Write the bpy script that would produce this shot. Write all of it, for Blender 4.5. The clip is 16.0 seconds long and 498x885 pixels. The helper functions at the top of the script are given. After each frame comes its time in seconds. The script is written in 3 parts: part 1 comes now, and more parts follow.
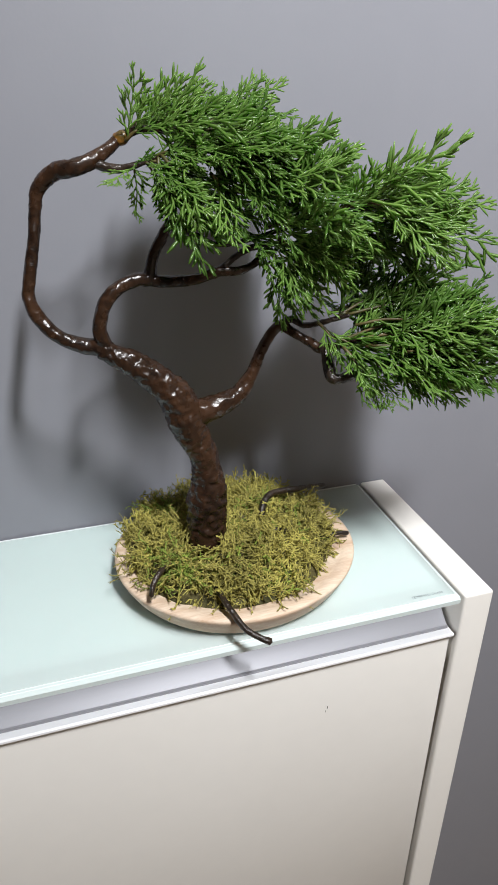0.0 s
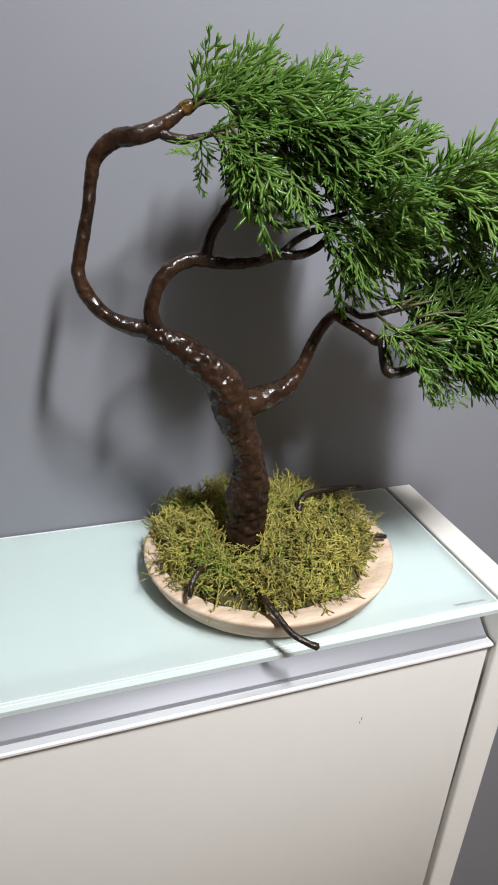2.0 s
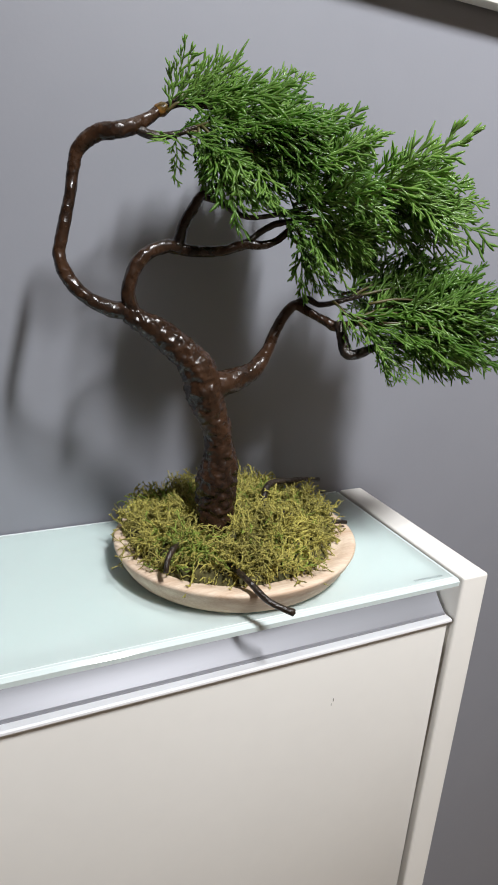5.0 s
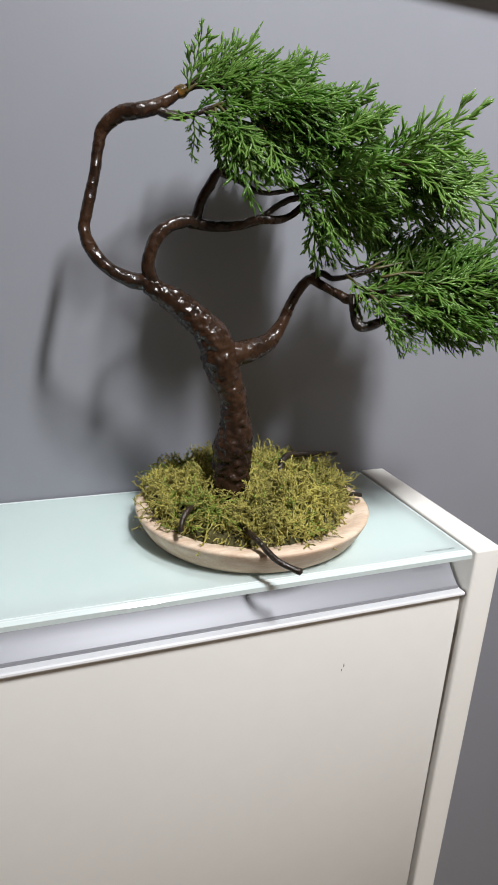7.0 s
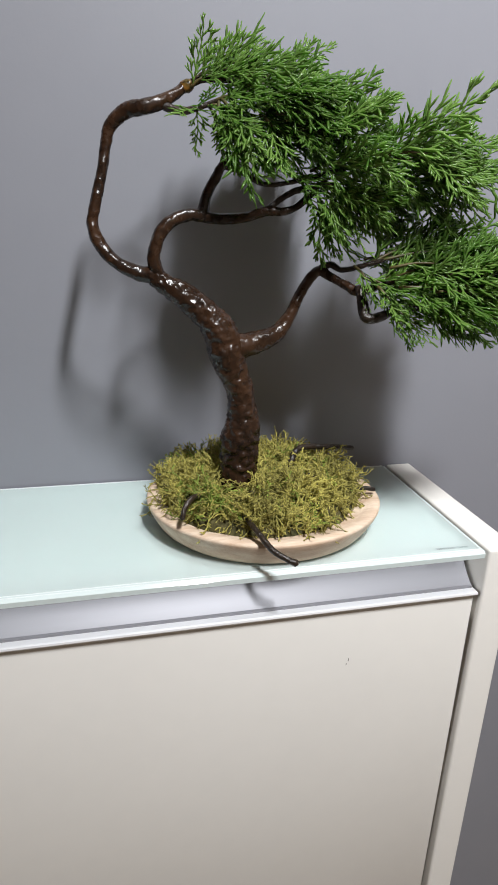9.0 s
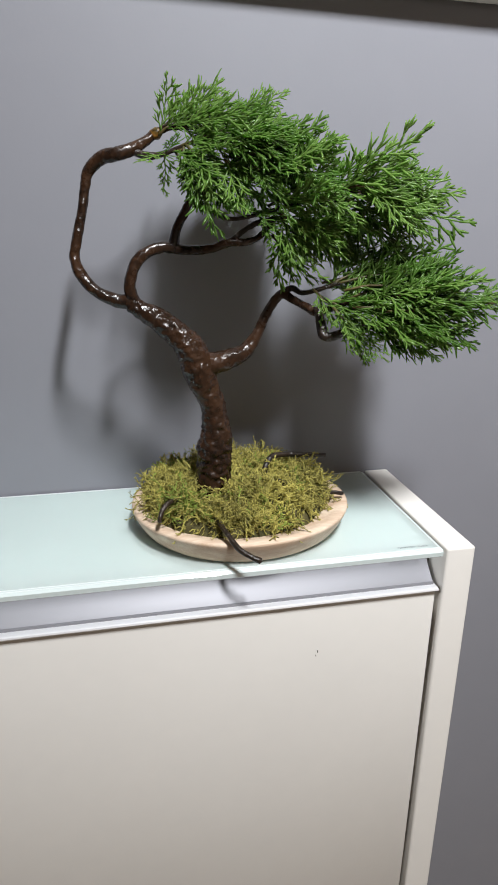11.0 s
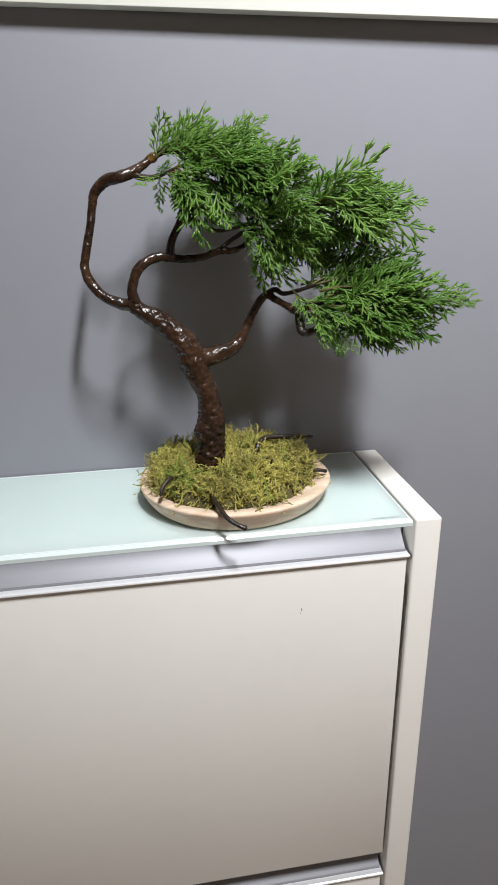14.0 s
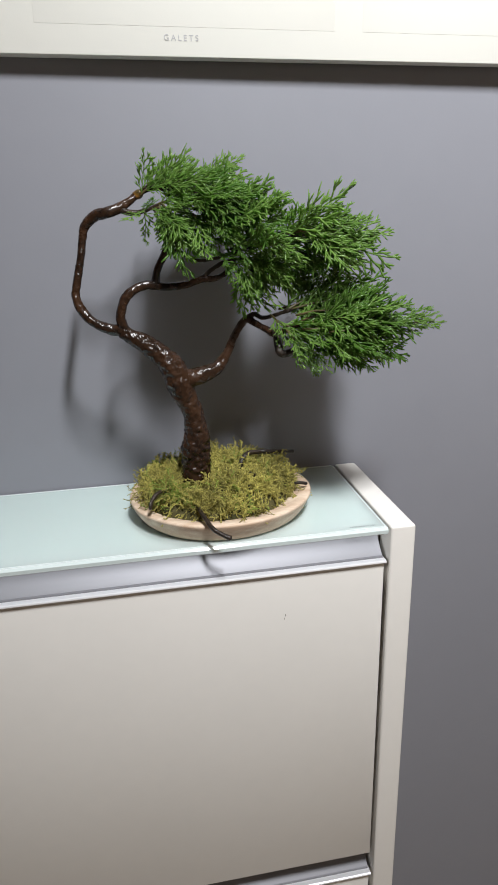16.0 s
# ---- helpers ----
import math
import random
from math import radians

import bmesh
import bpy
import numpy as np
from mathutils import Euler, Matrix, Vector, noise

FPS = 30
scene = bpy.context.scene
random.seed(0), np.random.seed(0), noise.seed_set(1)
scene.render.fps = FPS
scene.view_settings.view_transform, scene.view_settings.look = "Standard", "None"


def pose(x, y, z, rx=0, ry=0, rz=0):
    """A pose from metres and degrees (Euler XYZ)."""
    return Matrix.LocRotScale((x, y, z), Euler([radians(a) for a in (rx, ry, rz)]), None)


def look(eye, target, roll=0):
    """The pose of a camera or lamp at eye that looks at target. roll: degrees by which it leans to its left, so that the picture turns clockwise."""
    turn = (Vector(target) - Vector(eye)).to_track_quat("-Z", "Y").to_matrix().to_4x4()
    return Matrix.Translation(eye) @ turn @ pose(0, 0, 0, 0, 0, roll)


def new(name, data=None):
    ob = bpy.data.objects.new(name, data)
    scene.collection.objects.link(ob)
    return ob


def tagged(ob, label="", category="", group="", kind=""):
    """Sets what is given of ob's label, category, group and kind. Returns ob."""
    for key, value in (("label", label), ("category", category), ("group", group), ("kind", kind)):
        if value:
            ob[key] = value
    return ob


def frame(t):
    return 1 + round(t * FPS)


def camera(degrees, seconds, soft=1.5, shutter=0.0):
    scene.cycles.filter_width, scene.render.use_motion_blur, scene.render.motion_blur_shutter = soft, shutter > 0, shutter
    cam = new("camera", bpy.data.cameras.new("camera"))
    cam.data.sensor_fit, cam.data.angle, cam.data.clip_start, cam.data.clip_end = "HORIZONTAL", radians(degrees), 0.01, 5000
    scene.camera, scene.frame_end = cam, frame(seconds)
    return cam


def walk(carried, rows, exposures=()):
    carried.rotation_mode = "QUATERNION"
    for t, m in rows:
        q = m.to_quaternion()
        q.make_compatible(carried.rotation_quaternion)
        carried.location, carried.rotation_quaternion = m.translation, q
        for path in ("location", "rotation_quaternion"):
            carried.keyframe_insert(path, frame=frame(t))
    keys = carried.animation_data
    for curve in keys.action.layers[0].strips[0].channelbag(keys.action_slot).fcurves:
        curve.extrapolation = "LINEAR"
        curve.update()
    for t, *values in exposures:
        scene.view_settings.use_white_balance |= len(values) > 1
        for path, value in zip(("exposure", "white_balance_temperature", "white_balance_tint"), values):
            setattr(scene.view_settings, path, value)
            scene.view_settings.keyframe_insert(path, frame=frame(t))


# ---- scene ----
cam = camera(43.08, 16.0, soft=1.75)
PATH = [
    (0, (-0.2791, -0.5187, 1.3337), (-0.0188, 0.3374, 0.8872), -0.03),
    (0.5, (-0.2895, -0.5161, 1.3340), (-0.0043, 0.3384, 0.8998), 0.95),
    (1, (-0.3042, -0.5045, 1.3314), (-0.0176, 0.3507, 0.8994), 1.52),
    (1.5, (-0.3105, -0.4924, 1.3193), (-0.0199, 0.3622, 0.8889), 1.97),
    (2, (-0.3225, -0.4897, 1.3121), (-0.0236, 0.3620, 0.8817), 2.91),
    (2.5, (-0.3302, -0.4920, 1.3041), (-0.0058, 0.3576, 0.8883), 2.99),
    (3, (-0.3357, -0.4951, 1.2971), (0.0156, 0.3517, 0.8979), 2.44),
    (3.5, (-0.3407, -0.5041, 1.2849), (0.0415, 0.3407, 0.9105), 2.45),
    (6, (-0.3703, -0.5359, 1.2467), (0.0359, 0.3231, 0.9352), 4.36),
    (6.5, (-0.3608, -0.5464, 1.2404), (0.0111, 0.3261, 0.9235), 3.66),
    (7, (-0.3500, -0.5570, 1.2420), (-0.0046, 0.3249, 0.9212), 3.21),
    (7.5, (-0.3443, -0.5670, 1.2411), (-0.0274, 0.3247, 0.9177), 2.89),
    (8, (-0.3346, -0.5700, 1.2430), (-0.0410, 0.3287, 0.9174), 2.60),
    (8.5, (-0.3220, -0.5674, 1.2404), (-0.0653, 0.3399, 0.9076), 2.22),
    (9, (-0.3044, -0.5757, 1.2443), (-0.0638, 0.3348, 0.9080), 2.22),
    (9.5, (-0.2924, -0.5866, 1.2497), (-0.0639, 0.3271, 0.9137), 1.90),
    (10, (-0.2855, -0.5993, 1.2552), (-0.0579, 0.3162, 0.9236), 1.40),
    (12.5, (-0.2572, -0.6678, 1.2724), (-0.0974, 0.2659, 0.9521), -0.38),
    (13, (-0.2533, -0.6766, 1.2793), (-0.0928, 0.2513, 0.9427), -0.57),
    (13.5, (-0.2398, -0.6846, 1.2807), (-0.0891, 0.2410, 0.9335), -0.49),
    (14, (-0.2440, -0.7052, 1.2852), (-0.0975, 0.2205, 0.9366), -0.89),
    (14.5, (-0.2541, -0.7142, 1.2895), (-0.1048, 0.2116, 0.9423), -1.05),
    (15, (-0.2533, -0.7244, 1.2923), (-0.1026, 0.2045, 0.9540), -1.06),
    (15.5, (-0.2466, -0.7300, 1.2931), (-0.0851, 0.1984, 0.9585), -1.14),
    (16, (-0.2435, -0.7423, 1.2951), (-0.0790, 0.1900, 0.9731), -1.54),
]
walk(cam, [(t, look(eye, target, roll)) for t, eye, target, roll in PATH], exposures=[(0.0, 0.02), (9.0, 0.0), (12.3, 0.06), (14.05, 0.09), (14.5, -0.10), (16.0, -0.11)])

# ---- light ----
world = bpy.data.worlds.new("room_air")
scene.world = world
world.use_nodes = True
world.node_tree.nodes["Background"].inputs["Color"].default_value = (0.80, 0.85, 1.0, 1)
world.node_tree.nodes["Background"].inputs["Strength"].default_value = 0.0

lamp = bpy.data.lights.new("ceiling_panel", "AREA")
lamp.energy, lamp.color = 44.5, (0.958, 0.975, 1.0)
lamp.shape, lamp.size, lamp.size_y = "RECTANGLE", 0.11, 0.30
new("ceiling_panel", lamp).matrix_world = pose(-0.03, -0.88, 2.31, 12, -31, 0)

# ---- units: the plan is drawn in tenths of the cabinet's scale, from the back corner of its end panel ----
U, TOP = 0.08, 1.0


def w(x, y, z):
    return Vector((x * U, y * U, TOP + z * U))


# ---- materials ----
def material(name, colour, rough=0.5, metal=0.0, spread=0.0, scale=40.0, bump=0.0, bump_scale=200.0, coat=0.0, other=None, stretch=(1, 1, 1), piece=False, ior=1.45, rough_spread=0.0, creased=False, own=0.7):
    """A principled surface whose colour wanders between colour and other at two scales, with fine relief."""
    m = bpy.data.materials.new(name)
    m.use_nodes = True
    nt = m.node_tree
    n, ln = nt.nodes, nt.links
    bsdf = n["Principled BSDF"]
    bsdf.inputs["Roughness"].default_value = rough
    bsdf.inputs["Metallic"].default_value = metal
    bsdf.inputs["IOR"].default_value = ior
    bsdf.inputs["Coat Weight"].default_value = coat
    bsdf.inputs["Coat Roughness"].default_value = 0.08
    co = n.new("ShaderNodeTexCoord")
    mp = n.new("ShaderNodeMapping")
    mp.inputs["Scale"].default_value = stretch
    ln.new(co.outputs["Object"], mp.inputs["Vector"])
    if other is None:
        other = tuple(c * (1 - spread) for c in colour)
    big = n.new("ShaderNodeTexNoise")
    big.inputs["Scale"].default_value = scale
    big.inputs["Detail"].default_value = 6
    ln.new(mp.outputs[0], big.inputs["Vector"])
    small = n.new("ShaderNodeTexNoise")
    small.inputs["Scale"].default_value = scale * 9
    small.inputs["Detail"].default_value = 3
    ln.new(mp.outputs[0], small.inputs["Vector"])
    mixed = n.new("ShaderNodeMath")
    mixed.operation = "MULTIPLY_ADD"
    mixed.inputs[1].default_value = 0.35
    ln.new(small.outputs["Fac"], mixed.inputs[0])
    less = n.new("ShaderNodeMath")
    less.operation = "MULTIPLY"
    less.inputs[1].default_value = 0.65
    ln.new(big.outputs["Fac"], less.inputs[0])
    ln.new(less.outputs[0], mixed.inputs[2])
    fac = mixed.outputs[0]
    ramp = n.new("ShaderNodeMapRange")
    ramp.inputs["From Min"].default_value, ramp.inputs["From Max"].default_value = 0.36, 0.64
    ln.new(fac, ramp.inputs["Value"])
    out = ramp.outputs[0]
    if piece:
        info = n.new("ShaderNodeObjectInfo" if piece == "object" else "ShaderNodeNewGeometry")
        half = n.new("ShaderNodeMath")
        half.operation = "MULTIPLY_ADD"
        half.inputs[1].default_value = 1.1 - own
        ln.new(out, half.inputs[0])
        each = n.new("ShaderNodeMath")
        each.operation = "MULTIPLY"
        each.inputs[1].default_value = own
        ln.new(info.outputs["Random" if piece == "object" else "Random Per Island"], each.inputs[0])
        ln.new(each.outputs[0], half.inputs[2])
        out = half.outputs[0]
    mix = n.new("ShaderNodeMix")
    mix.data_type = "RGBA"
    mix.inputs["A"].default_value, mix.inputs["B"].default_value = (*colour, 1), (*other, 1)
    ln.new(out, mix.inputs["Factor"])
    ln.new(mix.outputs["Result"], bsdf.inputs["Base Color"])
    if rough_spread:
        rr = n.new("ShaderNodeMapRange")
        rr.inputs["To Min"].default_value, rr.inputs["To Max"].default_value = rough, rough + rough_spread
        ln.new(fac, rr.inputs["Value"])
        ln.new(rr.outputs[0], bsdf.inputs["Roughness"])
    if bump:
        tex = n.new("ShaderNodeTexNoise")
        tex.inputs["Scale"].default_value = bump_scale
        tex.inputs["Detail"].default_value = 5
        ln.new(mp.outputs[0], tex.inputs["Vector"])
        b = n.new("ShaderNodeBump")
        b.inputs["Strength"].default_value = bump
        b.inputs["Distance"].default_value = 0.002
        height = tex.outputs["Fac"]
        if creased:
            fold = n.new("ShaderNodeTexVoronoi")
            fold.inputs["Scale"].default_value = bump_scale
            fold.inputs["Randomness"].default_value = 1.0
            bent = n.new("ShaderNodeVectorMath")
            bent.operation = "MULTIPLY_ADD"
            bent.inputs[1].default_value = (0.004, 0.004, 0.004)
            ln.new(tex.outputs["Color"], bent.inputs[0])
            ln.new(mp.outputs[0], bent.inputs[2])
            ln.new(bent.outputs[0], fold.inputs["Vector"])
            both = n.new("ShaderNodeMath")
            both.operation = "MULTIPLY_ADD"
            both.inputs[1].default_value = 0.5
            ln.new(tex.outputs["Fac"], both.inputs[0])
            ln.new(fold.outputs["Distance"], both.inputs[2])
            height = both.outputs[0]
        ln.new(height, b.inputs["Height"])
        ln.new(b.outputs[0], bsdf.inputs["Normal"])
    return m


wall_paint = material("grey_wall_paint", (0.250, 0.255, 0.285), 0.55, spread=0.04, scale=3, bump=0.03, bump_scale=300)
# brown tone for the unseen room surfaces, sets the fill light in shadows
bounce_paint = material("brown_bounce_paint", (0.36, 0.29, 0.225), 0.8, spread=0.05, scale=2, bump=0.1, bump_scale=300)
floor_tile = material("floor_tile", (0.32, 0.26, 0.20), 0.4, spread=0.2, scale=4)
lacquer = material("warm_white_lacquer", (0.74, 0.72, 0.68), 0.38, spread=0.03, scale=6, bump=0.03, bump_scale=900)
panel_board = material("cream_panel_board", (0.76, 0.735, 0.69), 0.42, spread=0.03, scale=8, bump=0.04, bump_scale=700)
dark_core = material("dark_gap", (0.06, 0.05, 0.045), 0.8, spread=0.2, scale=30)
# one metal in two tones: scoop darkened as shaded, lip brightened as lit
aluminium = material("shaded_aluminium", (0.23, 0.23, 0.248), 0.5, metal=0.35, spread=0.06, scale=20, stretch=(0.05, 1, 1))
lit_aluminium = material("lit_aluminium", (0.82, 0.82, 0.84), 0.35, metal=0.4, spread=0.05, scale=20, stretch=(0.05, 1, 1))
board_white = material("white_board", (0.70, 0.75, 0.745), 0.5, spread=0.02, scale=7)
mint_glass = material("mint_backed_glass", (0.54, 0.615, 0.598), 0.07, spread=0.015, scale=5, coat=0.6)
glass_edge = material("polished_glass_edge", (0.62, 0.70, 0.69), 0.05, spread=0.04, scale=12, coat=0.6)
# pale colour painting the reflections and highlights along the glass edges
glint_line = material("painted_edge_glint", (0.80, 0.85, 0.845), 0.08, spread=0.02, scale=12, coat=1.0)


def let_light_through(m, colour, share, kind="ShaderNodeBsdfTranslucent"):
    """Mixes a share of light that passes the sheet into a material."""
    nt = m.node_tree
    out, bsdf = nt.nodes["Material Output"], nt.nodes["Principled BSDF"]
    through_it = nt.nodes.new(kind)
    through_it.inputs["Color"].default_value = (*colour, 1)
    mix = nt.nodes.new("ShaderNodeMixShader")
    mix.inputs["Fac"].default_value = share
    nt.links.new(bsdf.outputs[0], mix.inputs[1])
    nt.links.new(through_it.outputs[0], mix.inputs[2])
    nt.links.new(mix.outputs[0], out.inputs["Surface"])


paper = material("ivory_paper", (0.73, 0.725, 0.67), 0.7, spread=0.02, scale=5, bump=0.03, bump_scale=500)
paper_edge = material("embossed_paper", (0.72, 0.715, 0.66), 0.7, spread=0.03, scale=5)
ink = material("grey_ink", (0.42, 0.42, 0.43), 0.7, spread=0.05, scale=300)
dark_ink = material("dark_print", (0.07, 0.075, 0.08), 0.6, spread=0.15, scale=300)
pale_wood = material("pale_pine", (0.73, 0.60, 0.47), 0.55, other=(0.52, 0.36, 0.245), scale=11, stretch=(1.0, 9, 12), bump=0.08, bump_scale=60)
bark = material("varnished_bark", (0.008, 0.0052, 0.0042), 0.13, other=(0.046, 0.021, 0.010), scale=22, bump=0.5, bump_scale=150, ior=1.42, rough_spread=0.26, creased=True)
twig_bark = material("dark_twig", (0.011, 0.008, 0.006), 0.30, other=(0.035, 0.022, 0.014), scale=60, bump=0.8, bump_scale=260)
leaf = material("green_plastic_leaf", (0.046, 0.108, 0.018), 0.24, other=(0.215, 0.350, 0.078), scale=45, piece="object", bump=0.1, bump_scale=700)
mint_body = mint_glass.node_tree.nodes["Principled BSDF"].inputs
mint_body["Subsurface Weight"].default_value = 0.3
mint_body["Subsurface Radius"].default_value = (0.9, 1.0, 0.98)
mint_body["Subsurface Scale"].default_value = 0.02
let_light_through(mint_glass, (0.97, 1.0, 0.995), 0.22, "ShaderNodeBsdfTransparent")
let_light_through(leaf, (0.28, 0.56, 0.08), 0.42)
stem_green = material("leaf_stem", (0.035, 0.05, 0.012), 0.45, other=(0.10, 0.065, 0.02), scale=50)
moss_mat = material("dried_moss", (0.075, 0.066, 0.014), 0.65, other=(0.53, 0.47, 0.11), scale=24, piece="island", own=0.45)
moss_green = material("fresh_moss", (0.10, 0.13, 0.018), 0.65, other=(0.30, 0.40, 0.06), scale=28, piece="island", own=0.45)
wrap_mat = material("amber_glue", (0.20, 0.085, 0.015), 0.3, other=(0.05, 0.05, 0.012), scale=90)
moss_bed = material("moss_bed", (0.035, 0.034, 0.010), 0.95, other=(0.10, 0.085, 0.03), scale=60, bump=0.8, bump_scale=300)


# ---- mesh helpers ----
def finish(name, bm, mat, parent=None, label="", smooth=True):
    me = bpy.data.meshes.new(name)
    bmesh.ops.recalc_face_normals(bm, faces=bm.faces)
    bm.to_mesh(me)
    bm.free()
    for p in me.polygons:
        p.use_smooth = smooth
    me.materials.append(mat)
    ob = new(name, me)
    if parent:
        ob.parent = parent
    if label:
        ob["label"] = label
    return ob


def part(name, bm, mat, parent, label="", smooth=False):
    return finish(name, bm, mat, parent, label, smooth)


def thing(name, label, category, group="", kind=""):
    return tagged(new(name), label, category, group, kind)


def box(lo, hi, bevel=0.0, seg=2):
    bm = bmesh.new()
    bmesh.ops.create_cube(bm, size=1)
    lo, hi = Vector(lo), Vector(hi)
    bmesh.ops.scale(bm, vec=hi - lo, verts=bm.verts)
    bmesh.ops.translate(bm, vec=(lo + hi) / 2, verts=bm.verts)
    if bevel:
        bmesh.ops.bevel(bm, geom=list(bm.edges), offset=bevel, segments=seg, profile=0.5, affect="EDGES")
    return bm


def ubox(x0, x1, y0, y1, z0, z1, bevel=0.0, seg=2):
    return box(w(min(x0, x1), min(y0, y1), min(z0, z1)), w(max(x0, x1), max(y0, y1), max(z0, z1)), bevel, seg)


def extrude_profile(profile, x0, x1):
    """A closed outline of (y, z) in plan units, drawn out along x."""
    bm = bmesh.new()
    a = [bm.verts.new(w(x0, y, z)) for y, z in profile]
    b = [bm.verts.new(w(x1, y, z)) for y, z in profile]
    n = len(profile)
    for i in range(n):
        bm.faces.new((a[i], a[(i + 1) % n], b[(i + 1) % n], b[i]))
    bm.faces.new(a[::-1])
    bm.faces.new(b)
    return bm


def spline(points, step):
    """Points and radii along a smooth curve through rows of (x, y, z, r)."""
    p = [np.array(q, float) for q in points]
    p = [2 * p[0] - p[1], *p, 2 * p[-1] - p[-2]]
    out = []
    for i in range(1, len(p) - 2):
        n = max(2, int(np.linalg.norm((p[i + 1] - p[i])[:3]) / step))
        for k in range(n):
            t = k / n
            out.append(0.5 * (2 * p[i] + (p[i + 1] - p[i - 1]) * t + (2 * p[i - 1] - 5 * p[i] + 4 * p[i + 1] - p[i + 2]) * t * t + (3 * p[i] - p[i - 1] - 3 * p[i + 1] + p[i + 2]) * t**3))
    out.append(p[-2])
    return out


def tube(rows, step=0.0025, seg=18, wrinkle=0.0, size=90.0, cap=0.6):
    """A swept, wrinkled round stem through rows of (x, y, z, radius), in metres."""
    line = spline(rows, step)
    bm = bmesh.new()
    side = None
    rings = []
    for i, q in enumerate(line):
        a, b = line[max(i - 1, 0)][:3], line[min(i + 1, len(line) - 1)][:3]
        ahead = Vector(b - a).normalized()
        if side is None:
            side = ahead.orthogonal().normalized()
        side = (side - ahead * side.dot(ahead)).normalized()
        up = ahead.cross(side)
        c, ring = Vector(q[:3]), []
        for k in range(seg):
            t = 2 * math.pi * k / seg
            d = side * math.cos(t) + up * math.sin(t)
            r = q[3]
            if wrinkle:
                s = (c + d * r) * size
                bent = s + ahead * 1.6 * noise.noise(s * 0.5)
                fold = 1 - 2 * abs(noise.noise(bent + ahead * bent.dot(ahead) * 0.8))
                ridge = 0.5 - abs(noise.noise(s * 0.9 + Vector((7, 3, 1))))
                r *= 1 + wrinkle * (0.6 * noise.noise(s * 0.4) + 0.30 * fold + 0.75 * ridge + 0.38 * noise.noise(s * 1.9) - 0.35)
            ring.append(bm.verts.new(c + d * r))
        rings.append(ring)
    for a, b in zip(rings, rings[1:]):
        for k in range(seg):
            bm.faces.new((a[k], a[(k + 1) % seg], b[(k + 1) % seg], b[k]))
    for ring, row, s in ((rings[0], line[0], -1), (rings[-1], line[-1], 1)):
        nb = line[1] if s < 0 else line[-2]
        d = Vector(row[:3] - nb[:3]).normalized()
        tip = bm.verts.new(Vector(row[:3]) + d * row[3] * cap)
        for k in range(seg):
            bm.faces.new((ring[k], ring[(k + 1) % seg], tip))
    return bm


def stem(*rows):
    """Plan rows of (x, y, z, diameter) as metres and radii."""
    return [(*w(x, y, z), d * U / 2) for x, y, z, d in rows]


def lettering(name, text, width, mat, m, parent=None, gap=1.0, depth=0.0002):
    """Flat letters of the built-in font, of a given width, as a mesh."""
    cu = bpy.data.curves.new(name, "FONT")
    cu.body, cu.space_character, cu.extrude = text, gap, 0.0
    cu.align_x, cu.align_y = "CENTER", "CENTER"
    tmp = new(name, cu)
    bpy.context.view_layer.update()
    me = bpy.data.meshes.new_from_object(tmp.evaluated_get(bpy.context.evaluated_depsgraph_get()))
    bpy.data.objects.remove(tmp)
    xs = [v.co.x for v in me.vertices]
    k = width / (max(xs) - min(xs))
    me.transform(m @ Matrix.Diagonal((k, k, k, 1)))
    me.materials.clear()
    me.materials.append(mat)
    ob = new(name, me)
    ob.parent = parent
    return ob


# ---- the room ----
def setting(name, lo, hi, mat, label, category):
    return tagged(finish(name, box(lo, hi), mat, smooth=False), label, category, kind="structure")


setting("wall_north", (-1.7, 0.0, 0.0), (1.9, 0.12, 2.42), wall_paint, "smooth matt blue-grey painted wall", "wall")
# unseen walls and ceiling added to close the room and bounce the lamp
setting("wall_south", (-1.7, -2.12, 0.0), (1.9, -2.0, 2.42), bounce_paint, "unseen plain wall, toned brown to dim and warm bounced light", "wall")
setting("wall_west", (-1.82, -2.12, 0.0), (-1.7, 0.12, 2.42), bounce_paint, "unseen plain wall, toned brown to dim and warm bounced light", "wall")
setting("wall_east", (1.9, -2.12, 0.0), (2.02, 0.12, 2.42), bounce_paint, "unseen plain wall, toned brown to dim and warm bounced light", "wall")
setting("floor", (-1.82, -2.12, -0.1), (2.02, 0.12, 0.0), floor_tile, "plain brown-grey floor", "floor")
setting("ceiling", (-1.82, -2.12, 2.42), (2.02, 0.12, 2.5), bounce_paint, "unseen plain ceiling, toned brown to dim and warm bounced light", "ceiling")

# ---- the shoe cabinet ----
LEFT = -9.4
cabinet = thing("shoe_cabinet", "warm white flip-door shoe cabinet with aluminium handle rails against the wall", "cabinet")
part("side_panel", ubox(0, 0.338, -0.03, -2.4, -12.5, 0, 0.0022, 3), panel_board, cabinet, "cream end panel with softened edges", True)
part("side_panel", ubox(LEFT - 0.338, LEFT, -0.03, -2.4, -12.5, 0, 0.0022, 3), panel_board, cabinet)
part("carcass", ubox(LEFT, -0.004, -0.03, -1.86, -12.4, -0.13), lacquer, cabinet)
part("plinth", ubox(LEFT, -0.004, -1.87, -2.2, -12.5, -11.75), dark_core, cabinet)


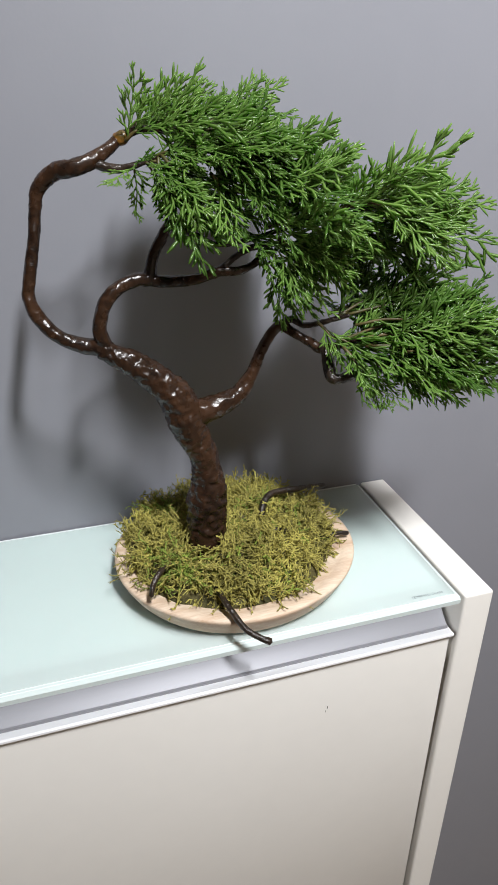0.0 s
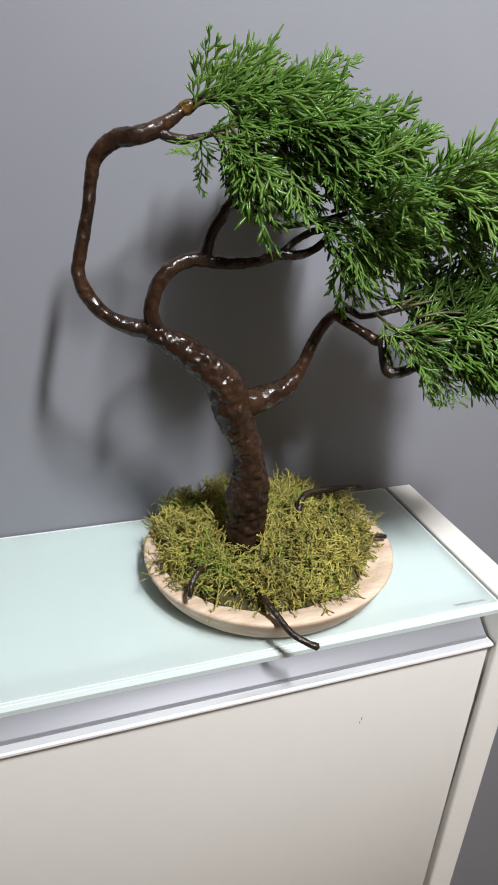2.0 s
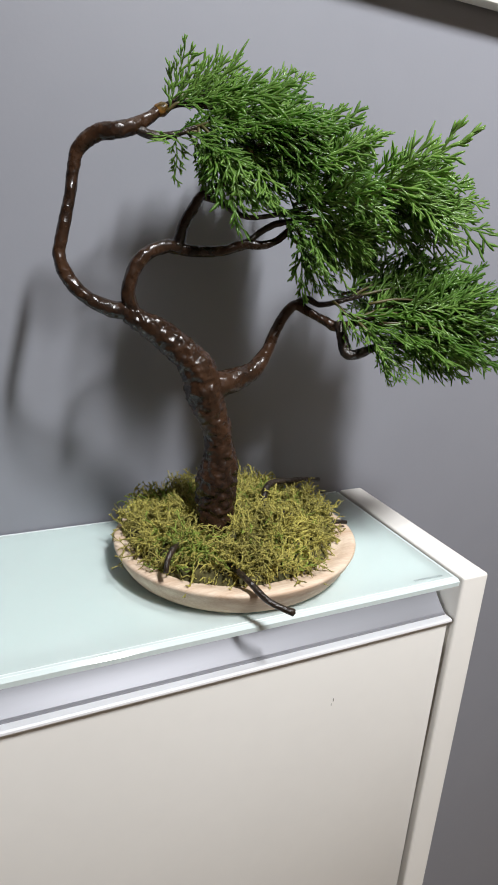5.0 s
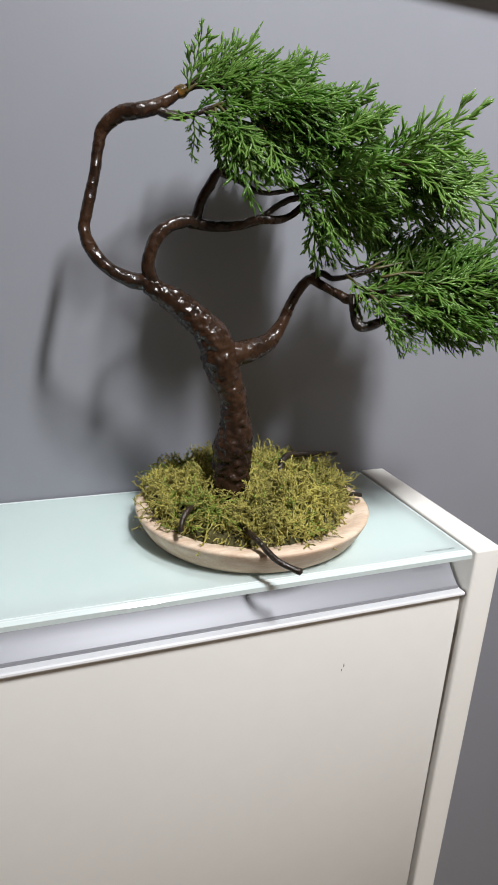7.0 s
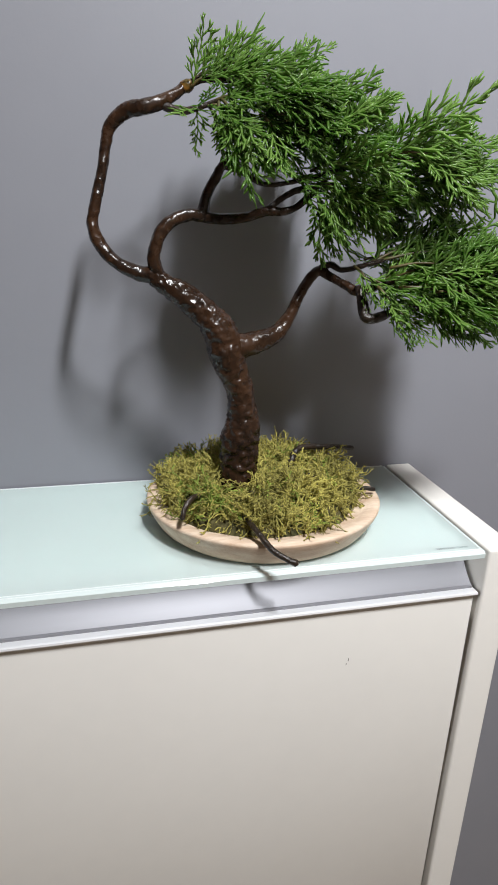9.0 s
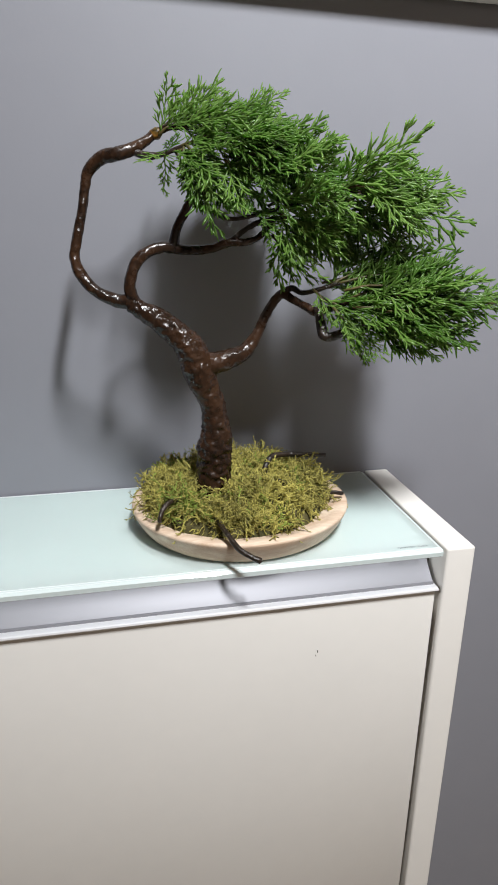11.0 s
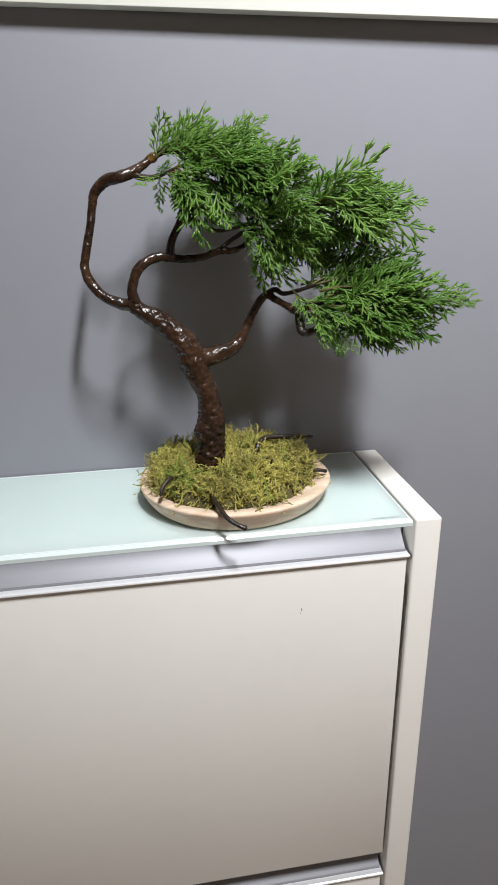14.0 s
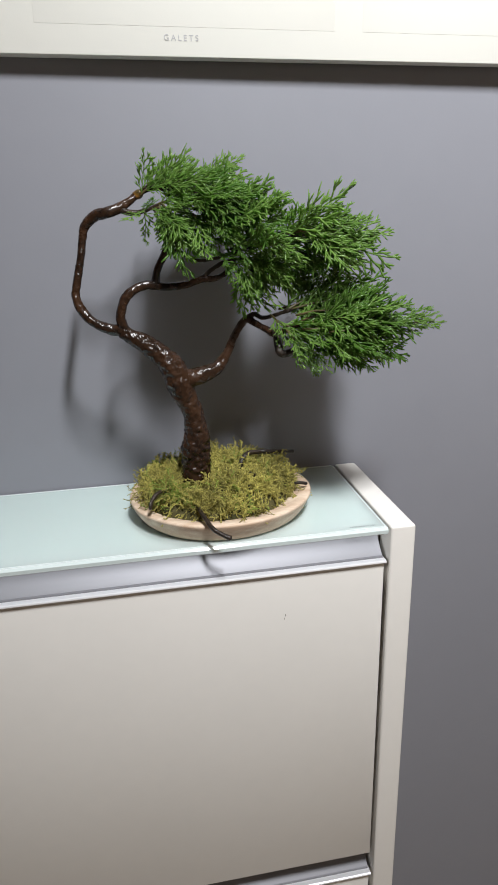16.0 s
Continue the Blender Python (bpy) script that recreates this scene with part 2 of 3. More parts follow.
def rail_profile(z):
    """The handle rail's section: a scooped back, a rounded ridge and a groove."""
    pts = [(-1.88, z + 0.405), (-2.03, z + 0.405)]
    for k in range(31):
        f = k / 30
        pts.append((-2.03 - 0.235 * f**2.0, z + 0.405 - 0.345 * f))
    for k in range(13):
        a = math.pi * (0.30 + 0.35 * k / 12)
        pts.append((-2.267 - 0.018 * math.sin(a), z + 0.046 + 0.018 * math.cos(a)))
    pts += [(-2.288, z + 0.02), (-2.298, z + 0.014), (-2.298, z - 0.012), (-1.88, z - 0.012)]
    return pts


for top_z, low_z in ((-0.525, -5.72), (-6.165, -11.70)):
    # the shadowless pane's shade on the scoop is put into the rail's colour
    part("handle_rail", extrude_profile(rail_profile(top_z), LEFT + 0.02, -0.052), aluminium, cabinet, "satin aluminium handle rail, coloured dark as in shade", False)
    part("rail_lip", extrude_profile([(-2.24, top_z + 0.03), (-2.360, top_z + 0.034), (-2.378, top_z + 0.026), (-2.385, top_z + 0.012), (-2.378, top_z), (-2.360, top_z - 0.010), (-2.24, top_z - 0.010)], LEFT + 0.02, -0.035), lit_aluminium, cabinet, "thin aluminium lip, coloured bright as if lit", False)
    part("end_cap", ubox(-0.05, -0.004, -1.9, -2.045, top_z + 0.03, top_z + 0.40), dark_core, cabinet)
    part("door", ubox(LEFT + 0.03, -0.055, -2.18, -2.345, low_z, top_z - 0.014, 0.0008, 2), lacquer, cabinet, "warm white lacquered flip door", True)
part("chip", ubox(-1.396, -1.388, -2.343, -2.3462, -1.16, -1.125), dark_core, cabinet, "tiny dark chip in the lacquer")
part("chip", ubox(-1.414, -1.408, -2.343, -2.3458, -1.205, -1.18), dark_core, cabinet, "tiny dark chip in the lacquer")

part("top_board", ubox(LEFT, -0.004, -0.03, -2.02, -0.165, -0.118), board_white, cabinet, "white board under the glass")
glass = thing("glass_top", "pale mint tempered glass sheet lying on the shoe cabinet", "glass top")
pane = part("pane", ubox(LEFT, -0.058, -0.045, -2.300, -0.114, -0.020, 0.0004, 2), mint_glass, glass)
pane.visible_shadow = False
for outline, x0, x1 in (
    ([(-2.302, -0.114), (-2.302, -0.0215), (-2.352, -0.0215), (-2.378, -0.045), (-2.378, -0.092), (-2.352, -0.114)], LEFT, -0.03),
    # back strip in the pale glint colour, a painted highlight by the wall
    ([(-0.026, -0.114), (-0.026, -0.016), (-0.043, -0.016), (-0.043, -0.114)], LEFT, -0.058),
    ([(-0.045, -0.114), (-0.045, -0.0225), (-2.300, -0.0225), (-2.300, -0.114)], -0.056, -0.03),
):
    rim = part("polished_edge", extrude_profile(outline, x0, x1), glint_line if outline[0][0] == -0.026 else glass_edge, glass, "clear polished green-white glass edge")
    rim.visible_shadow = False
# two pale strips paint the edge's internal reflections onto the glass
for y0 in (-2.306, -2.338):
    part("bevel", ubox(LEFT, -0.034, y0, y0 - 0.009, -0.0225, -0.0202), glint_line, glass, "pale painted line for a reflection inside the glass edge").visible_shadow = False
part("gap_seal", ubox(-0.024, -0.002, -0.045, -2.30, -0.112, -0.050), dark_core, cabinet)
lettering("safety_mark", "TEMPERED GLASS", 0.352 * U, dark_ink, Matrix.Translation(w(-0.335, -2.247, -0.018)) @ pose(0, 0, 0, 0, 0, -0.5), glass, 1.05)

# ---- the picture ----
picture = thing("picture_board", "large ivory picture board with embossed panels hung on the wall", "picture")
part("board", ubox(-5.2, 5.0, -0.012, -0.20, 5.735, 12.5, 0.0006, 2), paper, picture, "", True)
for x0, x1 in ((-3.92, -0.19), (0.19, 3.92)):
    part("embossed_panel", ubox(x0, x1, -0.19, -0.2020, 6.06, 11.4, 0.0003, 2), paper, picture, "slightly raised blank ivory panel", True)
lettering("caption", "GALETS", 0.43 * U, ink, Matrix.Translation(w(-2.168, -0.2045, 5.94)) @ pose(0, 0, 0, 90, 0, 0), picture, 1.45)

hung = w(-1.2, -0.1, 5.74)
picture.matrix_world = Matrix.Translation(hung + Vector((0, -0.003, 0))) @ pose(0, 0, 0, 0, 0.3, -0.5) @ Matrix.Translation(-hung)

# ---- the wooden plate ----
CX, CY, RX, RY = -2.04, -1.205, 1.25, 1.185


def plate():
    bm = bmesh.new()
    rows = [(0.0, 0.012), (0.85, 0.0), (0.87, 0.006), (0.90, 0.035), (0.93, 0.085), (0.958, 0.145), (0.98, 0.20), (0.996, 0.245), (0.998, 0.265), (0.985, 0.278), (0.95, 0.282), (0.90, 0.276), (0.85, 0.25), (0.0, 0.24)]
    seg, rings = 96, []
    for r, z in rows:
        if r == 0:
            rings.append([bm.verts.new(w(CX, CY, z - 0.02 + 0.004))])
            continue
        ring = []
        for k in range(seg):
            t = 2 * math.pi * k / seg
            f = r * (1 + 0.012 * noise.noise(Vector((math.cos(t) * 1.3, math.sin(t) * 1.3, 4))))
            ring.append(bm.verts.new(w(CX + RX * f * math.cos(t), CY + RY * f * math.sin(t), z - 0.02 + 0.002)))
        rings.append(ring)
    for a, b in zip(rings, rings[1:]):
        for k in range(seg):
            j = (k + 1) % seg
            if len(a) == 1:
                bm.faces.new((a[0], b[j], b[k]))
            elif len(b) == 1:
                bm.faces.new((a[k], a[j], b[0]))
            else:
                bm.faces.new((a[k], a[j], b[j], b[k]))
    return bm


tagged(finish("wooden_plate", plate(), pale_wood), "round pale pine plate standing on the glass top", "plate")

# ---- moss ----
MX, MY, MRX, MRY = -2.085, -1.165, 1.085, 1.05


def moss_edge(t):
    return 1 + 0.05 * noise.noise(Vector((math.cos(t) * 2, math.sin(t) * 2, 1))) + 0.05 * noise.noise(Vector((math.cos(t) * 5, math.sin(t) * 5, 2)))


def moss_height(x, y):
    """The moss's height over the plate, in plan units."""
    dx, dy = (x - MX) / MRX, (y - MY) / MRY
    r = math.hypot(dx, dy) / moss_edge(math.atan2(dy, dx))
    lump = noise.noise(Vector((x * 2.6, y * 2.6, 0))) * 0.13 + noise.noise(Vector((x * 6.5, y * 6.5, 3))) * 0.085
    return 0.28 + 0.24 * max(0.0, 1 - r**3.2) ** 0.7 + lump * max(0.0, min(1, (1.02 - r) * 4))


def moss_mound():
    bm = bmesh.new()
    seg, n, rings = 80, 22, []
    for i in range(n + 1):
        ring = []
        for k in range(seg):
            t = 2 * math.pi * k / seg
            r = max(0.001, (i / n)) * moss_edge(t) * 0.97
            x, y = MX + MRX * r * math.cos(t), MY + MRY * r * math.sin(t)
            ring.append(bm.verts.new(w(x, y, moss_height(x, y) - 0.045 - (0.06 if i == n else 0))))
        rings.append(ring)
    for a, b in zip(rings, rings[1:]):
        for k in range(seg):
            bm.faces.new((a[k], a[(k + 1) % seg], b[(k + 1) % seg], b[k]))
    return bm


def blade(verts, faces, a, b, r, flat, bend, deep=0.65):
    """A four-sided, blunt-tipped sprig from a to b, r thick, broad across flat."""
    d = (b - a).normalized()
    u = flat.cross(d)
    u = u.normalized() if u.length > 1e-6 else d.orthogonal().normalized()
    v = d.cross(u)
    o = len(verts)
    for q, f in ((a, 0.75), (a * 0.45 + b * 0.55 + bend, 1.0), (b, 0.45)):
        verts.extend((q + u * r * f, q + v * r * f * deep, q - u * r * f, q - v * r * f * deep))
    for k in range(4):
        j = (k + 1) % 4
        faces.append((o + k, o + j, o + 4 + j, o + 4 + k))
        faces.append((o + 4 + k, o + 4 + j, o + 8 + j, o + 8 + k))
    faces.append((o + 8, o + 9, o + 10, o + 11))


def rough_way(rng, spread=1.0):
    return Vector((rng.uniform(-1, 1), rng.uniform(-1, 1), rng.uniform(-1, 1))) * spread


def moss_tufts(count, seed, mat, green):
    """Curled moss strands with antler-like forks, matted over the mound in tufts."""
    rng, verts, faces = random.Random(seed), [], []
    for _ in range(count):
        t, r = rng.uniform(0, 2 * math.pi), math.sqrt(rng.random())
        r *= moss_edge(t) * 0.99
        x, y = MX + MRX * r * math.cos(t), MY + MRY * r * math.sin(t)
        r = min(r, 1.0)
        if math.hypot(x + 2.38, y + 1.42) < 0.15:
            continue
        patch = max(1.1 * math.exp(-((x + 2.72) ** 2 + (y + 1.76) ** 2) / 0.032), 0.55 * noise.noise(Vector((x * 2.2, y * 2.2, 9))))
        if (rng.random() < patch) != green:
            continue
        if noise.noise(Vector((x * 5, y * 5, 20))) < -0.16 and rng.random() < 0.88:
            continue
        base = w(x, y, moss_height(x, y) - 0.06)
        # neighbours lean alike, so that the strands gather into tufts
        lean = Vector((noise.noise(Vector((x * 4, y * 4, 31))), noise.noise(Vector((x * 4, y * 4, 47))), 0)) * 1.5
        out = Vector((math.cos(t), math.sin(t), 0)) * (0.15 - 1.0 * r**6)
        way = (out + lean + Vector((0, 0, 0.5)) + rough_way(rng, 0.7)).normalized()
        curl = rough_way(rng, 1.0)
        size = rng.uniform(0.0025, 0.0040)
        thick = rng.uniform(0.00058, 0.00094)
        q = base
        for k in range(6):
            nxt = q + way * size
            blade(verts, faces, q, nxt + way * 0.0005, thick * (1 - 0.06 * k), curl, Vector())
            if k % 2 or k == 4:
                fork = (way * 0.8 + curl.cross(way) * rng.choice((1, -1)) + rough_way(rng, 0.5)).normalized()
                side = nxt + fork * size * rng.uniform(0.6, 1.1)
                blade(verts, faces, nxt, side, thick * 0.82, curl, Vector())
                for turn in (0.7, -0.7):
                    end = (fork + curl.cross(fork) * turn + rough_way(rng, 0.5)).normalized()
                    blade(verts, faces, side, side + end * size * rng.uniform(0.5, 0.9), thick * 0.66, curl, Vector())
            way = (way + curl * 0.42 + rough_way(rng, 0.45) - Vector((0, 0, 0.16))).normalized()
            q = nxt
    me = bpy.data.meshes.new("moss_strands")
    me.from_pydata(verts, [], faces)
    for p in me.polygons:
        p.use_smooth = True
    me.materials.append(mat)
    return me


moss = tagged(finish("moss", moss_mound(), moss_bed), "yellow-green dried moss heaped on the wooden plate", "moss", kind="stuff")
for seed, mat, green in ((5, moss_mat, False), (6, moss_green, True)):
    strands = new("moss_strands", moss_tufts(4700, seed, mat, green))
    strands.parent = moss
    strands["kind"] = "stuff"

# ---- the bonsai ----
tree = thing("bonsai_tree", "artificial bonsai with glossy brown wire-wrapped trunk and green sprays", "bonsai")
part("trunk", tube(stem((-2.38, -1.42, 0.28, 0.42), (-2.38, -1.42, 0.5, 0.385), (-2.375, -1.41, 0.72, 0.375), (-2.37, -1.4, 0.94, 0.375), (-2.345, -1.4, 1.14, 0.31), (-2.365, -1.4, 1.36, 0.265), (-2.43, -1.4, 1.58, 0.26), (-2.515, -1.4, 1.79, 0.325), (-2.58, -1.39, 2.0, 0.31), (-2.70, -1.36, 2.155, 0.27), (-2.86, -1.31, 2.31, 0.24), (-3.03, -1.28, 2.415, 0.20), (-3.19, -1.25, 2.51, 0.165)), 0.0011, 56, 0.24, 130), bark, tree, "thick wrinkled varnished brown trunk", True)
part("limb", tube(stem((-3.12, -1.26, 2.49, 0.15), (-3.19, -1.25, 2.52, 0.15), (-3.33, -1.22, 2.54, 0.13), (-3.52, -1.2, 2.63, 0.115), (-3.65, -1.15, 2.77, 0.115), (-3.71, -1.12, 2.94, 0.105), (-3.67, -1.1, 3.15, 0.10), (-3.61, -1.07, 3.38, 0.095), (-3.57, -1.03, 3.59, 0.10), (-3.52, -1.03, 3.75, 0.115), (-3.39, -1.08, 3.87, 0.125), (-3.25, -1.15, 3.9, 0.125), (-3.1, -1.12, 3.95, 0.115), (-2.98, -1.08, 4.02, 0.095), (-2.87, -1.06, 4.1, 0.085), (-2.71, -1.1, 4.16, 0.06), (-2.38, -1.2, 4.15, 0.045)), 0.0013, 28, 0.20, 115), bark, tree, "", True)
part("limb", tube(stem((-3.14, -1.26, 2.46, 0.13), (-3.17, -1.27, 2.58, 0.125), (-3.19, -1.28, 2.71, 0.115), (-3.12, -1.28, 2.91, 0.115), (-3.0, -1.25, 3.01, 0.11), (-2.84, -1.22, 3.06, 0.11), (-2.75, -1.2, 3.06, 0.115), (-2.7, -1.2, 3.23, 0.09), (-2.63, -1.22, 3.36, 0.09), (-2.57, -1.28, 3.48, 0.07), (-2.4, -1.4, 3.59, 0.05)), 0.0013, 28, 0.20, 115), bark, tree, "", True)
part("limb", tube(stem((-2.80, -1.2, 3.06, 0.09), (-2.72, -1.2, 3.04, 0.095), (-2.54, -1.25, 3.03, 0.09), (-2.36, -1.3, 3.05, 0.085), (-2.18, -1.35, 3.11, 0.085), (-2.04, -1.38, 3.11, 0.07), (-1.91, -1.4, 3.16, 0.065), (-1.77, -1.45, 3.29, 0.055)), 0.0018, 24, 0.20, 115), bark, tree, "", True)
part("limb", tube(stem((-2.47, -1.41, 1.86, 0.22), (-2.37, -1.4, 1.90, 0.235), (-2.21, -1.38, 1.935, 0.20), (-2.04, -1.35, 1.995, 0.165), (-1.91, -1.33, 2.15, 0.12), (-1.82, -1.3, 2.32, 0.10), (-1.74, -1.28, 2.46, 0.095), (-1.63, -1.3, 2.59, 0.095), (-1.52, -1.4, 2.54, 0.085), (-1.41, -1.5, 2.48, 0.085), (-1.3, -1.6, 2.44, 0.09), (-1.04, -1.75, 2.55, 0.04)), 0.0013, 28, 0.20, 115), bark, tree, "", True)
for rows in (
    stem((-3.1, -1.12, 3.94, 0.08), (-3.0, -1.15, 3.9, 0.07), (-2.85, -1.2, 3.9, 0.06), (-2.54, -1.3, 4.01, 0.025)),
    stem((-2.18, -1.35, 3.12, 0.06), (-2.03, -1.35, 3.23, 0.055), (-1.9, -1.4, 3.3, 0.055), (-1.69, -1.5, 3.34, 0.045)),
    stem((-1.67, -1.29, 2.56, 0.07), (-1.54, -1.35, 2.655, 0.065), (-1.42, -1.45, 2.62, 0.055), (-1.1, -1.6, 2.72, 0.04)),
    stem((-1.32, -1.59, 2.47, 0.10), (-1.305, -1.67, 2.34, 0.10), (-1.285, -1.73, 2.215, 0.11), (-1.18, -1.78, 2.22, 0.09), (-1.01, -1.85, 2.3, 0.06), (-0.6, -2.0, 2.35, 0.035)),
    stem((-2.57, -1.27, 3.47, 0.06), (-2.4, -1.3, 3.42, 0.05), (-2.2, -1.38, 3.33, 0.045), (-1.9, -1.45, 3.38, 0.04), (-1.3, -1.55, 3.55, 0.035), (-0.9, -1.65, 3.6, 0.03)),
    stem((-2.4, -1.2, 4.15, 0.045), (-2.1, -1.3, 4.08, 0.04), (-1.7, -1.4, 4.02, 0.03)),
):
    part("twig", tube(rows, 0.0015, 16, 0.28, 170), twig_bark, tree, "", True)
for rows in (
    stem((-2.46, -1.9, 0.36, 0.05), (-2.43, -2.05, 0.38, 0.055), (-2.40, -2.25, 0.375, 0.055), (-2.31, -2.48, 0.29, 0.055), (-2.2, -2.58, 0.24, 0.055), (-2.12, -2.62, 0.21, 0.065)),
    stem((-2.80, -1.68, 0.50, 0.045), (-2.91, -1.8, 0.53, 0.052), (-2.99, -1.88, 0.48, 0.052), (-3.03, -1.95, 0.39, 0.045)),
    stem((-1.77, -1.25, 0.54, 0.06), (-1.69, -1.12, 0.66, 0.07), (-1.55, -1.03, 0.69, 0.07), (-1.24, -0.98, 0.66, 0.065), (-0.92, -0.92, 0.61, 0.055)),
    stem((-1.14, -1.45, 0.30, 0.045), (-1.0, -1.46, 0.345, 0.05), (-0.87, -1.47, 0.325, 0.045)),
    stem((-1.84, -1.58, 0.50, 0.05), (-1.7, -1.55, 0.58, 0.06), (-1.55, -1.52, 0.50, 0.05)),
):
    part("root", tube(rows, 0.002, 12, 0.18, 140), twig_bark, tree, "thin dark brown root", True)


part("joint_wrap", tube(stem((-2.90, -1.065, 4.08, 0.095), (-2.86, -1.06, 4.105, 0.11), (-2.82, -1.068, 4.125, 0.085)), 0.001, 14, 0.35, 300), wrap_mat, tree, "amber glue wrap where the sprays begin", True)


def spray_mesh(seed, size):
    """A flat, arching fan of plastic leaf: side shoots along one stalk, each forking into blunt needles, along +y."""
    rng, verts, faces = random.Random(seed), [], []
    up = Vector((0, 0, 1))
    arch, sway = rng.uniform(-0.35, 0.12), rng.uniform(-0.12, 0.12)

    def spot(s):
        return Vector((sway * s * s + 0.015 * math.sin(s * 7 + seed), s, arch * s * s)) * size

    def heading(a, lift):
        return Vector((math.sin(a), math.cos(a), lift)).normalized()

    for k in range(6):
        blade(verts, faces, spot(k / 6), spot((k + 1.15) / 6 if k < 5 else 1.0), 0.00105 - 0.00006 * k, up, Vector(), 0.7)
    for k in range(9):
        s = 0.06 + 0.098 * k + rng.uniform(-0.02, 0.02)
        side = 1 if k % 2 else -1
        a = radians(rng.uniform(24, 42) - 1.5 * k) * side
        lift = rng.uniform(-0.22, 0.22)
        length = size * (0.47 - 0.030 * k) * rng.uniform(0.75, 1.25)
        thick = rng.uniform(0.00098, 0.00126)
        p, bow = spot(s), radians(rng.uniform(3, 12)) * -side
        mid = p + heading(a, lift) * length * 0.5
        tip = mid + heading(a + bow, lift + arch * 0.3) * length * 0.5
        blade(verts, faces, p, mid, thick * 0.95, up, Vector(), 0.6)
        blade(verts, faces, mid - (mid - p) * 0.08, tip, thick, up, Vector(), 0.6)
        for j, share in enumerate((0.34, 0.58, 0.80)[: 3 if k < 6 else 2]):
            turn = 1 if (j + k) % 2 else -1
            q = p + (mid - p) * share * 2 if share < 0.5 else mid + (tip - mid) * (share * 2 - 1)
            b = a + bow * share + radians(rng.uniform(18, 38)) * turn
            e = q + heading(b, lift + rng.uniform(-0.25, 0.25)) * length * (0.62 - 0.30 * share) * rng.uniform(0.8, 1.25)
            blade(verts, faces, q, e, thick * 0.92, up, Vector((0, 0, rng.uniform(-0.0006, 0.0006))), 0.6)
            if j == 0 and k < 7:
                f = q + (e - q) * 0.45
                g = f + heading(b - radians(rng.uniform(20, 36)) * turn, lift) * length * 0.30
                blade(verts, faces, f, g, thick * 0.88, up, Vector(), 0.6)
    me = bpy.data.meshes.new("spray")
    me.from_pydata(verts, [], faces)
    for poly in me.polygons:
        poly.use_smooth = True
    me.materials.append(leaf)
    return me


SPRAYS = [spray_mesh(s, 0.052 + 0.005 * (s % 4)) for s in range(1, 17)]
leaf_rng = random.Random(11)


def bough(a, b, count, spread=0.75, droop=0.0, size=1.0, start=0.1):
    """A thin stalk from a to b (plan units) set round with leaf sprays."""
    a, b = w(*a), w(*b)
    b -= (b - a).normalized() * min(0.064 * size, 0.62 * (b - a).length)
    along = b - a
    mid = (a + b) / 2 + Vector((0, 0, along.length * 0.05)) - Vector((0, 0, droop * U))
    rows = [(*a, 0.0012), (*mid, 0.0011), (*(a + along * 0.9), 0.0007)]
    stalk = part("bough", tube(rows, 0.006, 6), stem_green, tree, "", True)
    line = spline(rows, 0.001)
    count = max(3, round(count * 0.54))
    for k in range(count):
        s = start + (1 - start) * (k + leaf_rng.random() * 0.6) / count
        i = min(int(s * 0.92 * (len(line) - 1)), len(line) - 2)
        here = Vector(line[i][:3])
        ahead = Vector(line[i + 1][:3] - line[i][:3]).normalized()
        off = rough_way(leaf_rng)
        off = (off - ahead * off.dot(ahead)) * spread * (1.45 - 0.75 * s)
        y = (ahead + off + Vector((0, 0, -0.06))).normalized()
        z = (Vector((0.15, -0.8, 0.6)) + rough_way(leaf_rng, 0.5))
        x = y.cross(z).normalized()
        z = x.cross(y)
        ob = new("spray", SPRAYS[leaf_rng.randrange(len(SPRAYS))])
        k2 = size * leaf_rng.uniform(0.72, 1.12)
        ob.parent = stalk
        ob.matrix_world = Matrix.Translation(here) @ Matrix((x, y, z)).transposed().to_4x4() @ Matrix.Diagonal((k2, k2, k2, 1))


# crown over the arching limb
bough((-2.84, -1.07, 4.12), (-2.36, -1.12, 4.46), 6, 0.3, size=0.8)
bough((-2.78, -1.09, 4.14), (-2.02, -1.08, 4.41), 8, 0.4, size=0.85)
bough((-2.84, -1.12, 4.08), (-2.58, -1.25, 4.30), 4, 0.3, size=0.6)
bough((-2.80, -1.21, 3.92), (-2.82, -1.40, 3.80), 5, 0.6, size=0.55)
bough((-2.62, -1.27, 3.98), (-2.66, -1.45, 3.72), 5, 0.6, size=0.7)
bough((-2.72, -1.10, 4.15), (-2.05, -1.35, 4.20), 8, 0.55)
bough((-2.72, -1.24, 3.95), (-2.25, -1.45, 3.85), 7, 0.6)
bough((-2.60, -1.29, 3.99), (-2.40, -1.60, 3.66), 9, 0.5)
bough((-2.38, -1.20, 4.12), (-1.34, -1.04, 4.25), 13, 0.5)
bough((-2.40, -1.30, 4.10), (-1.38, -1.50, 4.13), 14, 0.6)
bough((-2.35, -1.35, 4.0), (-1.40, -1.60, 4.05), 12, 0.65)
bough((-2.15, -1.40, 3.89), (-1.10, -1.55, 3.94), 13, 0.65)
bough((-2.25, -1.40, 3.86), (-2.10, -1.62, 3.64), 7, 0.5, size=0.85)
bough((-2.00, -1.50, 3.81), (-1.86, -1.80, 3.64), 7, 0.55, size=0.85)
bough((-1.85, -1.50, 3.77), (-1.06, -1.80, 3.80), 12, 0.55)
# middle layers
bough((-2.10, -1.35, 3.72), (-1.40, -1.25, 3.60), 9, 0.6)
bough((-1.84, -1.50, 3.45), (-1.14, -1.90, 3.68), 11, 0.55)
bough((-1.77, -1.45, 3.29), (-1.64, -1.62, 2.94), 7, 0.6, size=0.75)
